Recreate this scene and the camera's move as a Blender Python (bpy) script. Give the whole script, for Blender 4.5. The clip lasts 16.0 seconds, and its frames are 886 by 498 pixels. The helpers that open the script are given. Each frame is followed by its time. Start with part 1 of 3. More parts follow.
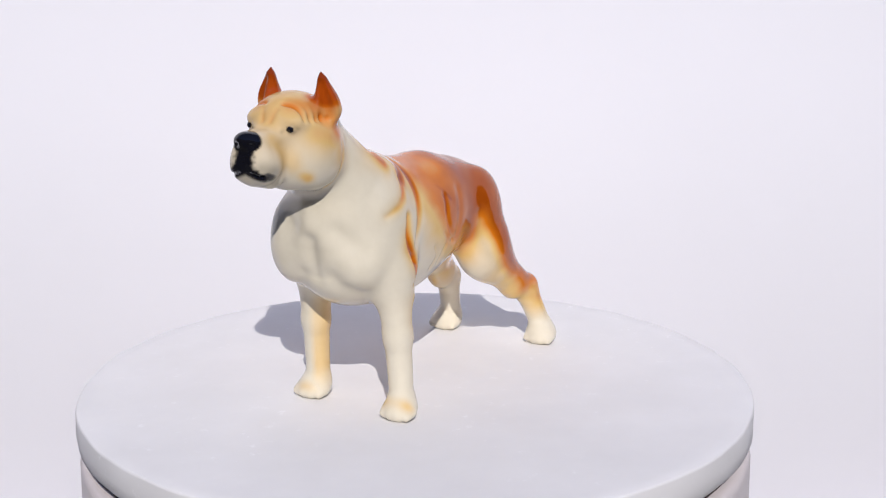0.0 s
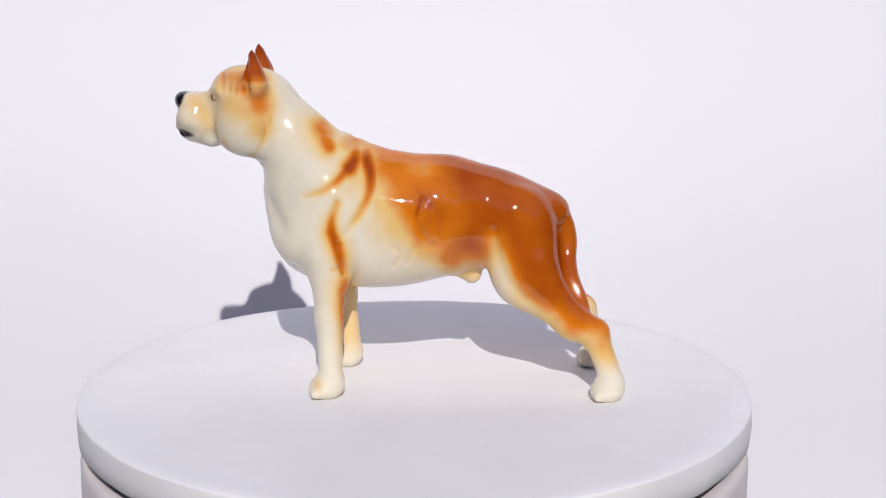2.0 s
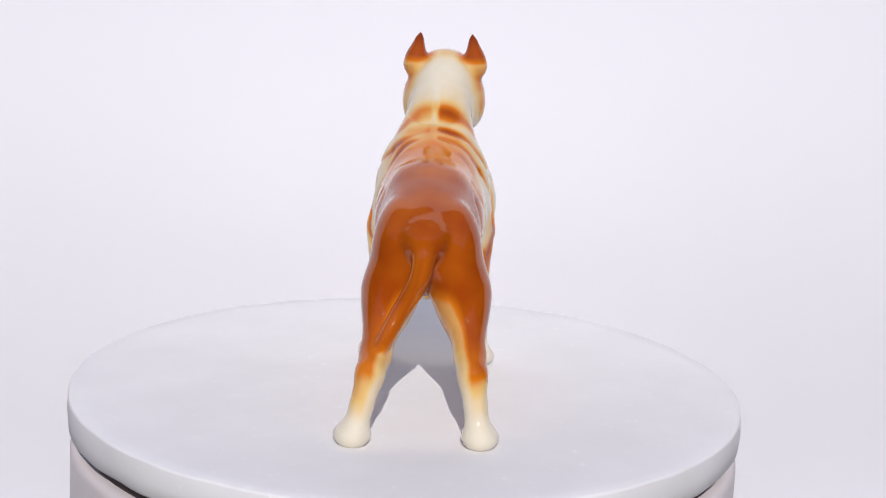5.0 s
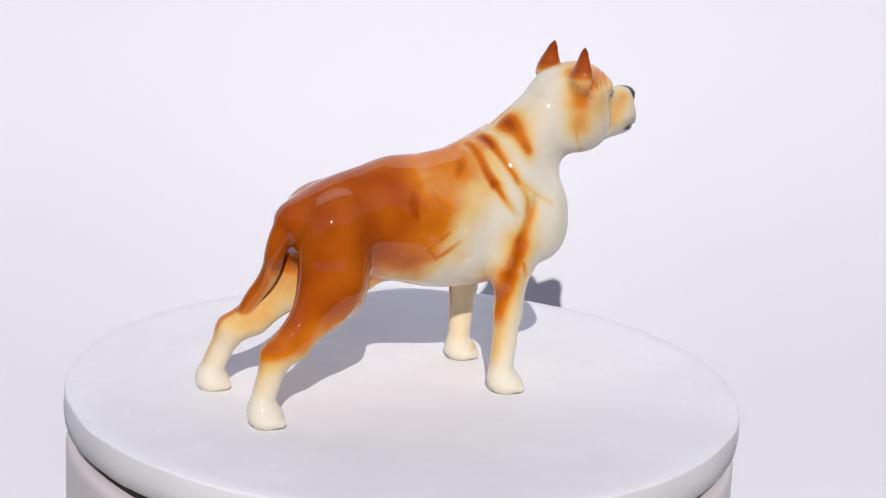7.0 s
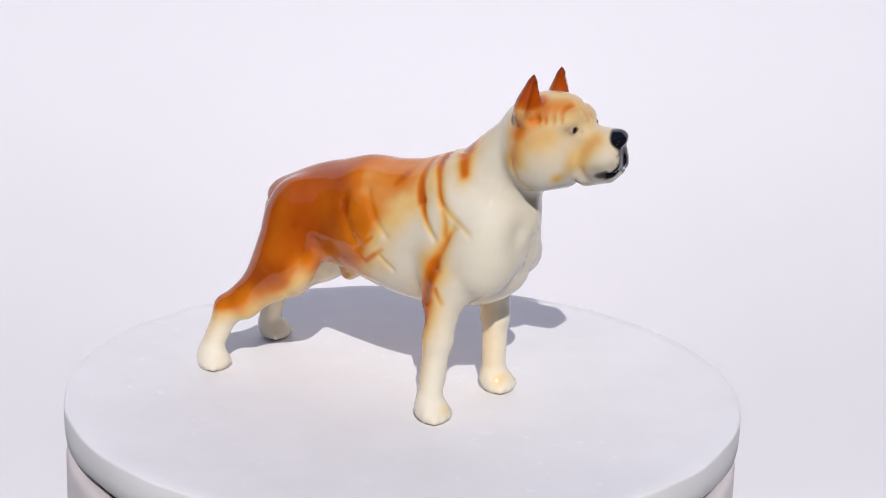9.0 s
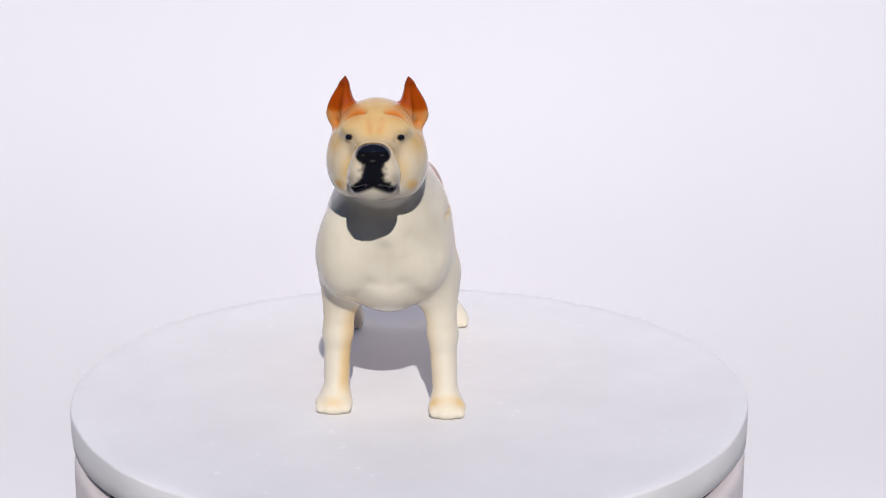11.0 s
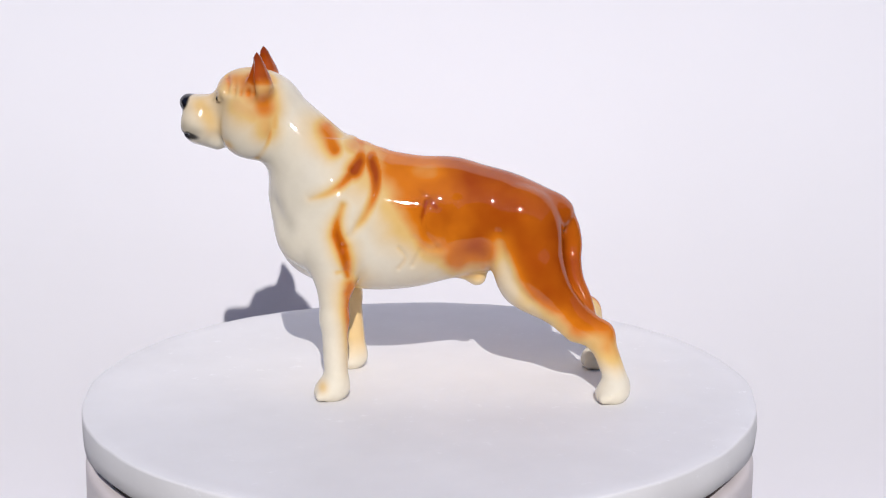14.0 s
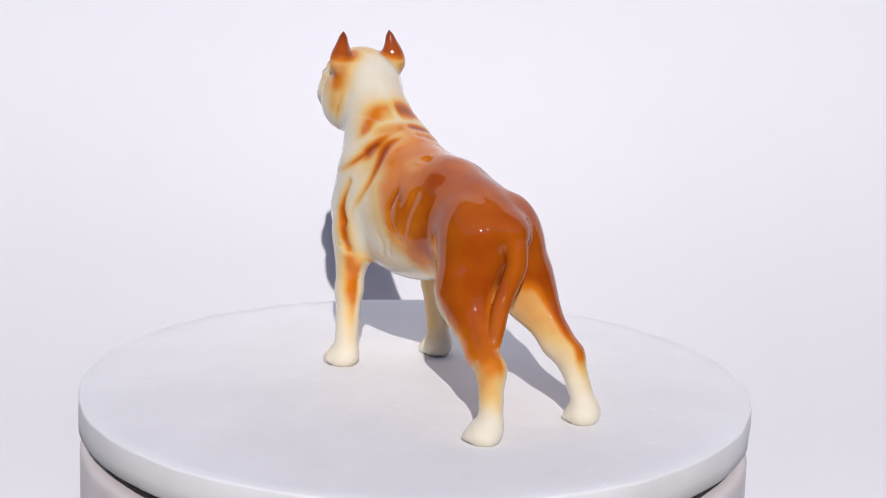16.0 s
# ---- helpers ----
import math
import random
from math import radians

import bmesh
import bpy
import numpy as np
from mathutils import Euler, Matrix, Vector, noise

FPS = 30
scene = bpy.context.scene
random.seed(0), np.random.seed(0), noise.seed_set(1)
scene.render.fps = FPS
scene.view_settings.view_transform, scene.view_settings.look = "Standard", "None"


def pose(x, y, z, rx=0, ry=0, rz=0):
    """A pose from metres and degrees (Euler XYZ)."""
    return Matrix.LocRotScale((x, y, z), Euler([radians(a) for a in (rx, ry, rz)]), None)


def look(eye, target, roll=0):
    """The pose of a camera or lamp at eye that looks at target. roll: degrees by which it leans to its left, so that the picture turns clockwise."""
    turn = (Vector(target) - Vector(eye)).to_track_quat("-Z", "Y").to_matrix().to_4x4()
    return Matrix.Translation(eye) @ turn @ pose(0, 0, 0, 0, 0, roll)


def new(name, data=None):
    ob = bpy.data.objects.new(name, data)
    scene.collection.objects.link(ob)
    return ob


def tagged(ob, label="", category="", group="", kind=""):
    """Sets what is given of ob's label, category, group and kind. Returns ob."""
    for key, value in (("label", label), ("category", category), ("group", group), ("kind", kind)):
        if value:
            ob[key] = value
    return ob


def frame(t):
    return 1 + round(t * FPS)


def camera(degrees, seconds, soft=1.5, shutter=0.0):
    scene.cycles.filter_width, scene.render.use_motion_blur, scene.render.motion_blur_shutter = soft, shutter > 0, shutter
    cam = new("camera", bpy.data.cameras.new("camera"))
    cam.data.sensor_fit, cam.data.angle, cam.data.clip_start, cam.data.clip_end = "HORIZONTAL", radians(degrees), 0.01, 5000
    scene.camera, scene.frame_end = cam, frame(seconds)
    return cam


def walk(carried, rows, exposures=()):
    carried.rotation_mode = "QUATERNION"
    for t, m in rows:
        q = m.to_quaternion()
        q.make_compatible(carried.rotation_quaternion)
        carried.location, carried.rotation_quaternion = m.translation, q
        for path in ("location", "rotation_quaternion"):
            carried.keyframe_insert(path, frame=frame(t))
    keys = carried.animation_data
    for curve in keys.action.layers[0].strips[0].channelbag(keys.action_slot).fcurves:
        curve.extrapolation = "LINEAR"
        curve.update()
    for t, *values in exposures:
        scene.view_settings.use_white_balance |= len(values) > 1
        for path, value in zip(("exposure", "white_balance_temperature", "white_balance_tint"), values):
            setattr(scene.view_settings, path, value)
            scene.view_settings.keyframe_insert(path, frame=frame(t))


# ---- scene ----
cam = camera(29.60, 16.0, soft=1.2)
CAM = Matrix.Translation((0.0, -0.6046, 0.1972)) @ pose(0, 0, 0, 0, 0, -1.027) @ pose(0, 0, 0, 90 - 13.461) @ pose(0, 0, 0, 0, 0, 1.137)
walk(cam, [(0.0, CAM), (16.0, CAM)], exposures=[(0.0, -0.40, 5355, 16), (16.0, -0.40, 5355, 16)])

# ---- light: low sun from behind the camera, open sky ----
SUN_AZ, SUN_EL = 2.5, 34.3
world = bpy.data.worlds.new("sky")
scene.world = world
world.use_nodes = True
wn = world.node_tree
sky = wn.nodes.new("ShaderNodeTexSky")
sky.sky_type, sky.sun_disc = "NISHITA", False
sky.altitude, sky.dust_density, sky.ozone_density = 1500, 0.0, 10.0
sky.sun_elevation, sky.sun_rotation = radians(SUN_EL), radians(180 - SUN_AZ)
wn.links.new(sky.outputs[0], wn.nodes["Background"].inputs[0])
wn.nodes["Background"].inputs[1].default_value = 0.085
sun = new("sun", bpy.data.lights.new("sun", "SUN"))
sun.data.energy, sun.data.angle, sun.data.color = 5.0, radians(0.55), (1.0, 0.87, 0.67)
az, el = radians(SUN_AZ), radians(SUN_EL)
TO_SUN = Vector((math.sin(az) * math.cos(el), -math.cos(az) * math.cos(el), math.sin(el)))
sun.matrix_world = look(TO_SUN * 3, (0, 0, 0))


# ---- materials ----
def nodes_of(name):
    m = bpy.data.materials.new(name)
    m.use_nodes = True
    return m, m.node_tree, m.node_tree.nodes["Principled BSDF"]


def noise_node(nt, scale, detail=4.0, rough=0.55):
    co = nt.nodes.new("ShaderNodeTexCoord")
    n = nt.nodes.new("ShaderNodeTexNoise")
    n.inputs["Scale"].default_value, n.inputs["Detail"].default_value, n.inputs["Roughness"].default_value = scale, detail, rough
    nt.links.new(co.outputs["Object"], n.inputs["Vector"])
    return n


def ramp_node(nt, fac, stops):
    r = nt.nodes.new("ShaderNodeValToRGB")
    while len(r.color_ramp.elements) < len(stops):
        r.color_ramp.elements.new(0.5)
    for e, (p, col) in zip(r.color_ramp.elements, stops):
        e.position, e.color = p, (*col, 1)
    nt.links.new(fac, r.inputs[0])
    return r


def add_bump(nt, bsdf, fac, strength, dist):
    b = nt.nodes.new("ShaderNodeBump")
    b.inputs["Strength"].default_value, b.inputs["Distance"].default_value = strength, dist
    nt.links.new(fac, b.inputs["Height"])
    nt.links.new(b.outputs[0], bsdf.inputs["Normal"])


def plain_material(name, dark, light, scale, rough, bump=0.2, dist=0.0004, fine=600):
    m, nt, b = nodes_of(name)
    n = noise_node(nt, scale)
    r = ramp_node(nt, n.outputs[0], [(0.3, dark), (0.7, light)])
    nt.links.new(r.outputs[0], b.inputs["Base Color"])
    b.inputs["Roughness"].default_value = rough
    add_bump(nt, b, noise_node(nt, fine).outputs[0], bump, dist)
    return m


PAPER = plain_material("white_paper", (0.85, 0.842, 0.875), (0.875, 0.867, 0.90), 3.0, 0.9, 0.0, 0.0001, 700)
BOARD, bn, bb = nodes_of("painted_white_board")
stain = ramp_node(bn, noise_node(bn, 22.0).outputs[0], [(0.3, (0.775, 0.76, 0.75)), (0.7, (0.835, 0.82, 0.81))])
scuff = ramp_node(bn, noise_node(bn, 170.0, 6.0, 0.7).outputs[0], [(0.6, (0, 0, 0)), (0.72, (1, 1, 1))])
where = ramp_node(bn, noise_node(bn, 13.0, 3.0).outputs[0], [(0.42, (0, 0, 0)), (0.6, (0.9, 0.9, 0.9))])
both = bn.nodes.new("ShaderNodeMix")
both.data_type, both.blend_type = "RGBA", "MULTIPLY"
both.inputs[0].default_value = 1.0
bn.links.new(scuff.outputs[0], both.inputs[6])
bn.links.new(where.outputs[0], both.inputs[7])
worn = bn.nodes.new("ShaderNodeMix")
worn.data_type = "RGBA"
bn.links.new(both.outputs[2], worn.inputs[0])
bn.links.new(stain.outputs[0], worn.inputs[6])
worn.inputs[7].default_value = (0.94, 0.93, 0.93, 1)
bn.links.new(worn.outputs[2], bb.inputs["Base Color"])
bb.inputs["Roughness"].default_value = 0.62
add_bump(bn, bb, noise_node(bn, 260.0, 6.0, 0.65).outputs[0], 0.22, 0.0003)
DRUM = plain_material("pale_pink_plastic", (0.62, 0.565, 0.555), (0.68, 0.62, 0.61), 30.0, 0.45, 0.1, 0.0003)
# near-black brown: the shade in the gap below the board, put into colour
GAP_SHADE = plain_material("dark_brown_gap_shade", (0.03, 0.02, 0.02), (0.05, 0.035, 0.035), 60.0, 0.6)
# dark surface of the added walls, for dark reflections in the glaze
SCREEN = plain_material("dark_sky_screen", (0.05, 0.045, 0.04), (0.08, 0.07, 0.06), 2.0, 0.9, 0.3, 0.005, 20)
GROUND = plain_material("grey_ground", (0.055, 0.05, 0.045), (0.08, 0.075, 0.07), 0.6, 0.9, 0.3, 0.01, 8)


def porcelain():
    m, nt, b = nodes_of("glazed_porcelain")
    at = nt.nodes.new("ShaderNodeAttribute")
    at.attribute_name = "underglaze"
    n = noise_node(nt, 260, 5)
    r = ramp_node(nt, n.outputs[0], [(0.3, (0.965, 0.96, 0.955)), (0.7, (1.0, 1.0, 1.0))])
    mix = nt.nodes.new("ShaderNodeMix")
    mix.data_type, mix.blend_type = "RGBA", "MULTIPLY"
    mix.inputs[0].default_value = 1.0
    nt.links.new(at.outputs["Color"], mix.inputs[6])
    nt.links.new(r.outputs[0], mix.inputs[7])
    nt.links.new(mix.outputs[2], b.inputs["Base Color"])
    b.inputs["Roughness"].default_value = 0.03
    b.inputs["IOR"].default_value = 1.5
    b.inputs["Specular IOR Level"].default_value = 0.46
    add_bump(nt, b, noise_node(nt, 75, 3, 0.5).outputs[0], 0.22, 0.0006)
    return m


PORCELAIN = porcelain()


def part(name, bm, material, parent=None, label="", smooth=False):
    me = bpy.data.meshes.new(name)
    bmesh.ops.recalc_face_normals(bm, faces=bm.faces)
    bm.to_mesh(me)
    bm.free()
    me.materials.append(material)
    if smooth:
        me.polygons.foreach_set("use_smooth", [True] * len(me.polygons))
    ob = new(name, me)
    if parent:
        ob.parent = parent
    if label:
        tagged(ob, label)
    return ob


def lathe(profile, steps=192, wobble=0.0):
    """A turned solid: profile of (radius, z) from the axis round to the axis; wobble uneven rim in metres."""
    bm = bmesh.new()
    rings = []
    for i, (r, z) in enumerate(profile):
        if r < 1e-6:
            rings.append([bm.verts.new((0, 0, z))])
            continue
        ring = []
        for k in range(steps):
            a = 2 * math.pi * k / steps
            q = Vector((math.cos(a) * 6, math.sin(a) * 6, z * 90))
            s = r + wobble * noise.noise(q) * (r > 0.1)
            ring.append(bm.verts.new((s * math.cos(a), s * math.sin(a), z + 0.5 * wobble * noise.noise(q * 1.7 + Vector((9, 0, 0))) * (0.118 < r))))
        rings.append(ring)
    for a, b in zip(rings, rings[1:]):
        for k in range(steps):
            n = (k + 1) % steps
            if len(a) == 1:
                bm.faces.new((a[0], b[k], b[n]))
            elif len(b) == 1:
                bm.faces.new((a[k], b[0], a[n]))
            else:
                bm.faces.new((a[k], b[k], b[n], a[n]))
    return bm


# ---- the place: white paper sweep on a ground ----
FLOOR_Z, WALL_Y, BEND = -0.26, 0.208, 0.03


def paper_sweep():
    """Front and back faces of one sheet, 2 mm thick."""
    bm = bmesh.new()
    turn = [math.pi / 2 * k / 32 for k in range(33)]
    low = WALL_Y + 0.1032
    belly = [(WALL_Y + 1.65 * (0.1 - z) ** 2.5, z) for z in [-0.22 + 0.01 * k for k in range(32)]]
    front = [(0.135, FLOOR_Z)] + [(low - BEND + BEND * math.sin(a), FLOOR_Z + BEND - BEND * math.cos(a)) for a in turn] + belly + [(WALL_Y, 0.56)]
    out = BEND + 0.002
    back = [(0.135, FLOOR_Z - 0.002)] + [(low - BEND + out * math.sin(a), FLOOR_Z + BEND - out * math.cos(a)) for a in turn] + [(y + 0.002, z) for y, z in belly] + [(WALL_Y + 0.002, 0.56)]
    xs = [-0.75 + 1.5 * k / 6 for k in range(7)]
    loop = front + back[::-1]
    grid = [[bm.verts.new((x, y, z)) for x in xs] for y, z in loop]
    for r in range(len(loop)):
        p, q = grid[r], grid[(r + 1) % len(loop)]
        for k in range(6):
            bm.faces.new((p[k], p[k + 1], q[k + 1], q[k]))
    for side in (0, 6):
        for r in range(len(front) - 1):
            bm.faces.new((grid[r][side], grid[r + 1][side], grid[len(loop) - 2 - r][side], grid[len(loop) - 1 - r][side]))
    return part("backdrop", bm, PAPER)


tagged(paper_sweep(), "smooth white paper backdrop curving up behind the turntable", "backdrop", kind="structure")


def ground():
    bm = bmesh.new()
    bmesh.ops.create_grid(bm, x_segments=8, y_segments=8, size=60)
    bmesh.ops.translate(bm, verts=bm.verts, vec=(0, 0, FLOOR_Z - 0.006))
    return part("ground", bm, GROUND)


tagged(ground(), "plain grey ground under the paper", "ground", kind="structure")

def screen_wall(name, a, c, h=1.55, t=0.12):
    """An added plain wall from a to c, out of sight around the camera, blocking low sky."""
    bm = bmesh.new()
    d = (Vector(c) - Vector(a)).normalized()
    n = Vector((-d.y, d.x))
    low = [bm.verts.new((*q, FLOOR_Z - 0.006)) for q in (Vector(a), Vector(c), Vector(c) + n * t, Vector(a) + n * t)]
    top = [bm.verts.new((v.co.x, v.co.y, FLOOR_Z + h)) for v in low]
    bm.faces.new(low[::-1]), bm.faces.new(top)
    for k in range(4):
        bm.faces.new((low[k], low[(k + 1) % 4], top[(k + 1) % 4], top[k]))
    return tagged(part(name, bm, SCREEN), "added plain dark brown wall, unseen, screening off low sky", "wall", kind="structure")


# unseen enclosure, added to cut sky fill and sky reflections on the dog
screen_wall("screen_south", (3, -3), (-3, -3), 1.8)
screen_wall("screen_west", (-3, -3), (-3, 3), 1.55)
screen_wall("screen_east", (3, 3), (3, -3), 1.55)
screen_wall("screen_north", (-3, 3), (3, 3))

# ---- turntable ----
turntable = tagged(new("turntable"), "round white turntable on a pale pink drum, dark gap between", "turntable")
R = 0.1253
part("platter", lathe([(0, 0), (0.05, 0), (0.1, 0), (0.119, 0), (R - 0.0007, -0.00005), (R - 0.0002, -0.0003), (R, -0.0010), (R + 0.0002, -0.007), (R - 0.0001, -0.0118), (R - 0.001, -0.0128), (0.1, -0.013), (0, -0.013)], wobble=0.0006), BOARD, turntable, "painted white round board, slightly chipped rim", True)
# added dark ring that draws the shadowed recess between board and drum
part("gap_shade_ring", lathe([(0, -0.0135), (0.1200, -0.0135), (0.1200, -0.0185), (0, -0.0185)]), GAP_SHADE, turntable, "dark brown ring standing in for the shaded gap under the board")
part("drum", lathe([(0, -0.0180), (0.1212, -0.0180), (0.1234, -0.0184), (0.1246, -0.0196), (0.1250, -0.0215), (0.1252, -0.05), (0.1252, FLOOR_Z - 0.002), (0.124, FLOOR_Z - 0.004), (0, FLOOR_Z - 0.004)], wobble=0.0004), DRUM, turntable, "pale pink plastic drum", True)

for piece in turntable.children:
    piece.location.x = -0.0017   # the disc sits off the axis

# ---- porcelain dog: one glazed body, modelled as a blend of rounded volumes (millimetres, facing -x) ----
STEP = 0.55
LO = np.array((-94.0, -33.0, -3.0))
DIMS = np.ceil((np.array((82.0, 33.0, 131.0)) - LO) / STEP).astype(int)
AX = [(LO[k] + STEP * np.arange(DIMS[k])).astype(np.float32) for k in range(3)]
FIELD = np.full(DIMS, 30.0, np.float32)


def window(lo, hi, pad):
    sl = []
    for k in range(3):
        a = int(max(0, np.floor((lo[k] - pad - LO[k]) / STEP)))
        b = int(min(DIMS[k], np.ceil((hi[k] + pad - LO[k]) / STEP) + 1))
        sl.append(slice(a, b))
    return tuple(sl), AX[0][sl[0]][:, None, None], AX[1][sl[1]][None, :, None], AX[2][sl[2]][None, None, :]


def blend(sl, d, k, cut=False):
    old = FIELD[sl]
    if cut:
        h = np.clip(0.5 - 0.5 * (old + d) / k, 0, 1)
        FIELD[sl] = old * (1 - h) - d * h + k * h * (1 - h)
    else:
        h = np.clip(0.5 + 0.5 * (d - old) / k, 0, 1)
        FIELD[sl] = d * (1 - h) + old * h - k * h * (1 - h)


def limb(a, b, ra, rb, k=4.0, flat=1.0, cut=False):
    """A tapered rounded bar from a to b; flat scales its width across the dog."""
    a, b = np.array(a, float), np.array(b, float)
    r = max(ra, rb) * max(1, flat)
    sl, x, y, z = window(np.minimum(a, b) - r, np.maximum(a, b) + r, k + 2)
    fx, fy, fz = b[0] - a[0], (b[1] - a[1]) / flat, b[2] - a[2]
    px, py, pz = x - a[0], (y - a[1]) / flat, z - a[2]
    h = np.clip((px * fx + py * fy + pz * fz) / (fx * fx + fy * fy + fz * fz + 1e-9), 0, 1)
    d = np.sqrt((px - h * fx) ** 2 + (py - h * fy) ** 2 + (pz - h * fz) ** 2) - (ra + (rb - ra) * h)
    blend(sl, d, k, cut)


def egg(c, r, k=4.0, tilt=0.0, cut=False):
    """An ellipsoid at c with radii r, tilted in the dog's side view by degrees."""
    m = max(r)
    sl, x, y, z = window(np.array(c) - m, np.array(c) + m, k + 2)
    ca, sa = math.cos(radians(tilt)), math.sin(radians(tilt))
    px, py, pz = x - c[0], y - c[1], z - c[2]
    u, w = px * ca + pz * sa, -px * sa + pz * ca
    q = np.sqrt((u / r[0]) ** 2 + (py / r[1]) ** 2 + (w / r[2]) ** 2) + 1e-6
    g = np.sqrt((u / r[0] ** 2) ** 2 + (py / r[1] ** 2) ** 2 + (w / r[2] ** 2) ** 2) + 1e-6
    d = np.clip(q * (q - 1) / g, -60, 60).astype(np.float32)
    blend(sl, d, k, cut)


def slab(c, half, rnd, k=3.0, tilt=0.0, cut=False):
    """A rounded box."""
    m = max(half) * 1.5
    sl, x, y, z = window(np.array(c) - m, np.array(c) + m, k + 2)
    ca, sa = math.cos(radians(tilt)), math.sin(radians(tilt))
    px, py, pz = x - c[0], y - c[1], z - c[2]
    u, w = np.abs(px * ca + pz * sa) - half[0] + rnd, np.abs(-px * sa + pz * ca) - half[2] + rnd
    v = np.abs(py) - half[1] + rnd
    d = np.sqrt(np.maximum(u, 0) ** 2 + np.maximum(v, 0) ** 2 + np.maximum(w, 0) ** 2) + np.minimum(np.maximum(u, np.maximum(v, w)), 0) - rnd
    blend(sl, d, k, cut)


HY = 2.6   # the head sits a little to the dog's right of the spine


def sculpt():
    # trunk
    egg((-30, 0.5, 66), (24, 20, 27), 1)
    egg((-4, 0, 63), (28, 20.5, 23.5), 12)
    egg((20, 0, 65), (22, 15.5, 20), 12)
    egg((35.5, -0.5, 62.5), (16.5, 14.6, 15.5), 10)
    limb((-36, 0, 80), (10, 0, 77), 12, 9, 8)
    limb((10, -0.5, 75.2), (40, -1, 67.5), 9.2, 8.8, 8)
    egg((-15, 0, 52.5), (22, 15, 13.5), 8)
    egg((-43.3, 13.5, 65), (11.2, 10.8, 16.5), 5)
    # neck
    limb((-36, 0, 80), (-53.5, 2, 102.5), 18.2, 12.4, 8, 0.9)
    limb((-43, 0, 70), (-38, 0, 60), 12.5, 16, 7, 1.15)
    limb((-30, 0, 83.3), (-20, 0, 81.8), 10, 9, 5)
    for s in (-1, 1):
        fo, ho = (4.2, -2.5) if s > 0 else (0.0, 0.0)   # the right fore leg stands further back, the right hind leg further in
        iy = 1.9 if s < 0 else 0.0
        # shoulder, upper arm, elbow, fore leg, paw
        egg((-31, s * 13.5, 66), (12, 8.5, 19), 5, 14)
        egg((-40, s * 10.5 + (3.5 if s > 0 else 0), 60), (12, 9.8, 12), 5, 20)
        egg((-31, s * 16.5, 54), (8.5, 6.5, 12), 5, -8)
        limb((-32 + 0.2 * fo, s * 16.8, 52), (-31.8 + 0.6 * fo, s * 18.6, 30), 7.4, 4.9, 5)
        limb((-31.8 + 0.6 * fo, s * 18.6, 30), (-31.4 + fo, s * 19.6, 9), 4.9, 4.4, 3)
        egg((-27.8 + 0.3 * fo, s * 18.2, 44), (3.2, 3.6, 4.4), 3)
        egg((-31.9 + fo, s * 20, 4.6), (5.7, 5.5, 4.8), 3)
        egg((-34.2 + fo, s * 20.4, 3.2), (5.2, 5.8, 3.8), 3)
        for j in (-1.5, -0.5, 0.5, 1.5):
            limb((-34.0 + fo, s * 20.4 + j * 2.9, 3.4), (-37.8 + fo + 0.7 * abs(j), s * 20.4 + j * 3.0, 2.5), 2.3, 1.9, 1.0)
        # haunch, stifle, hock, hind pastern, paw
        egg((39.2, s * 10.8 + 0.7 * iy, 56.5), (12.4, 9.2, 19.5), 6, 12)
        egg((39.6, s * 14 + iy, 46), (11.2, 8, 14), 5, 30)
        limb((40.6, s * 14.5 + iy, 44), (58 + ho * 0.5, s * 17.2 + iy, 27.5), 10.6, 6.0, 6, 0.8)
        limb((58 + ho * 0.5, s * 17.2 + iy, 27.5), (65.5 + ho, s * 18.2 + iy, 24.0), 5.8, 5.1, 4, 0.85)
        limb((66 + ho, s * 18.2 + 0.9 * iy, 23.5), (72.0 + ho, s * 20.6 + 0.3 * iy, 8), 4.7, 4.2, 4, 0.95)
        egg((71.4 + ho, s * 21.4, 4.6), (5.7, 5.4, 4.8), 3)
        egg((69.8 + ho, s * 21.8, 3.2), (5.2, 5.8, 3.8), 3)
        for j in (-1.5, -0.5, 0.5, 1.5):
            limb((69 + ho, s * 21.8 + j * 2.8, 3.2), (66.2 + ho + 0.6 * abs(j), s * 21.8 + j * 2.9, 2.4), 2.2, 1.9, 1.0)
    # sheath
    limb((16, 0, 46), (20.5, 0, 42), 4.5, 3.6, 3)
    # tail, hanging and resting on the left hock
    pts = ((42, 0, 67.5), (49.5, 0, 66.6), (54.0, 0, 62.0), (56.0, -1.0, 55.5), (56.0, -3.6, 49.5), (57.0, -7.4, 43), (60, -10.8, 36.5), (62.0, -13.4, 31))
    rad = (6.8, 4.8, 3.9, 3.4, 3.1, 2.9, 2.6, 2.2)
    fine = []
    for i in range(7):
        p0, p1, p2, p3 = (np.array(pts[min(max(j, 0), 7)], float) for j in (i - 1, i, i + 1, i + 2))
        for t in (0.0, 0.25, 0.5, 0.75):
            p = 0.5 * (2 * p1 + (p2 - p0) * t + (2 * p0 - 5 * p1 + 4 * p2 - p3) * t * t + (3 * p1 - p0 - 3 * p2 + p3) * t ** 3)
            fine.append((p, rad[i] + (rad[i + 1] - rad[i]) * t))
    fine.append((np.array(pts[7], float), rad[7]))
    for i, ((p, r), (q, w)) in enumerate(zip(fine, fine[1:])):
        limb(p, q, r, w, 5.0 if i < 5 else 1.0)
    # skull, cheeks, muzzle
    egg((-60, HY, 105), (13.5, 14.0, 14.2), 4)
    egg((-66, HY, 110), (10, 11.5, 9), 4)
    limb((-58, HY, 95), (-66, HY, 95), 9.2, 8.0, 5, 1.35)
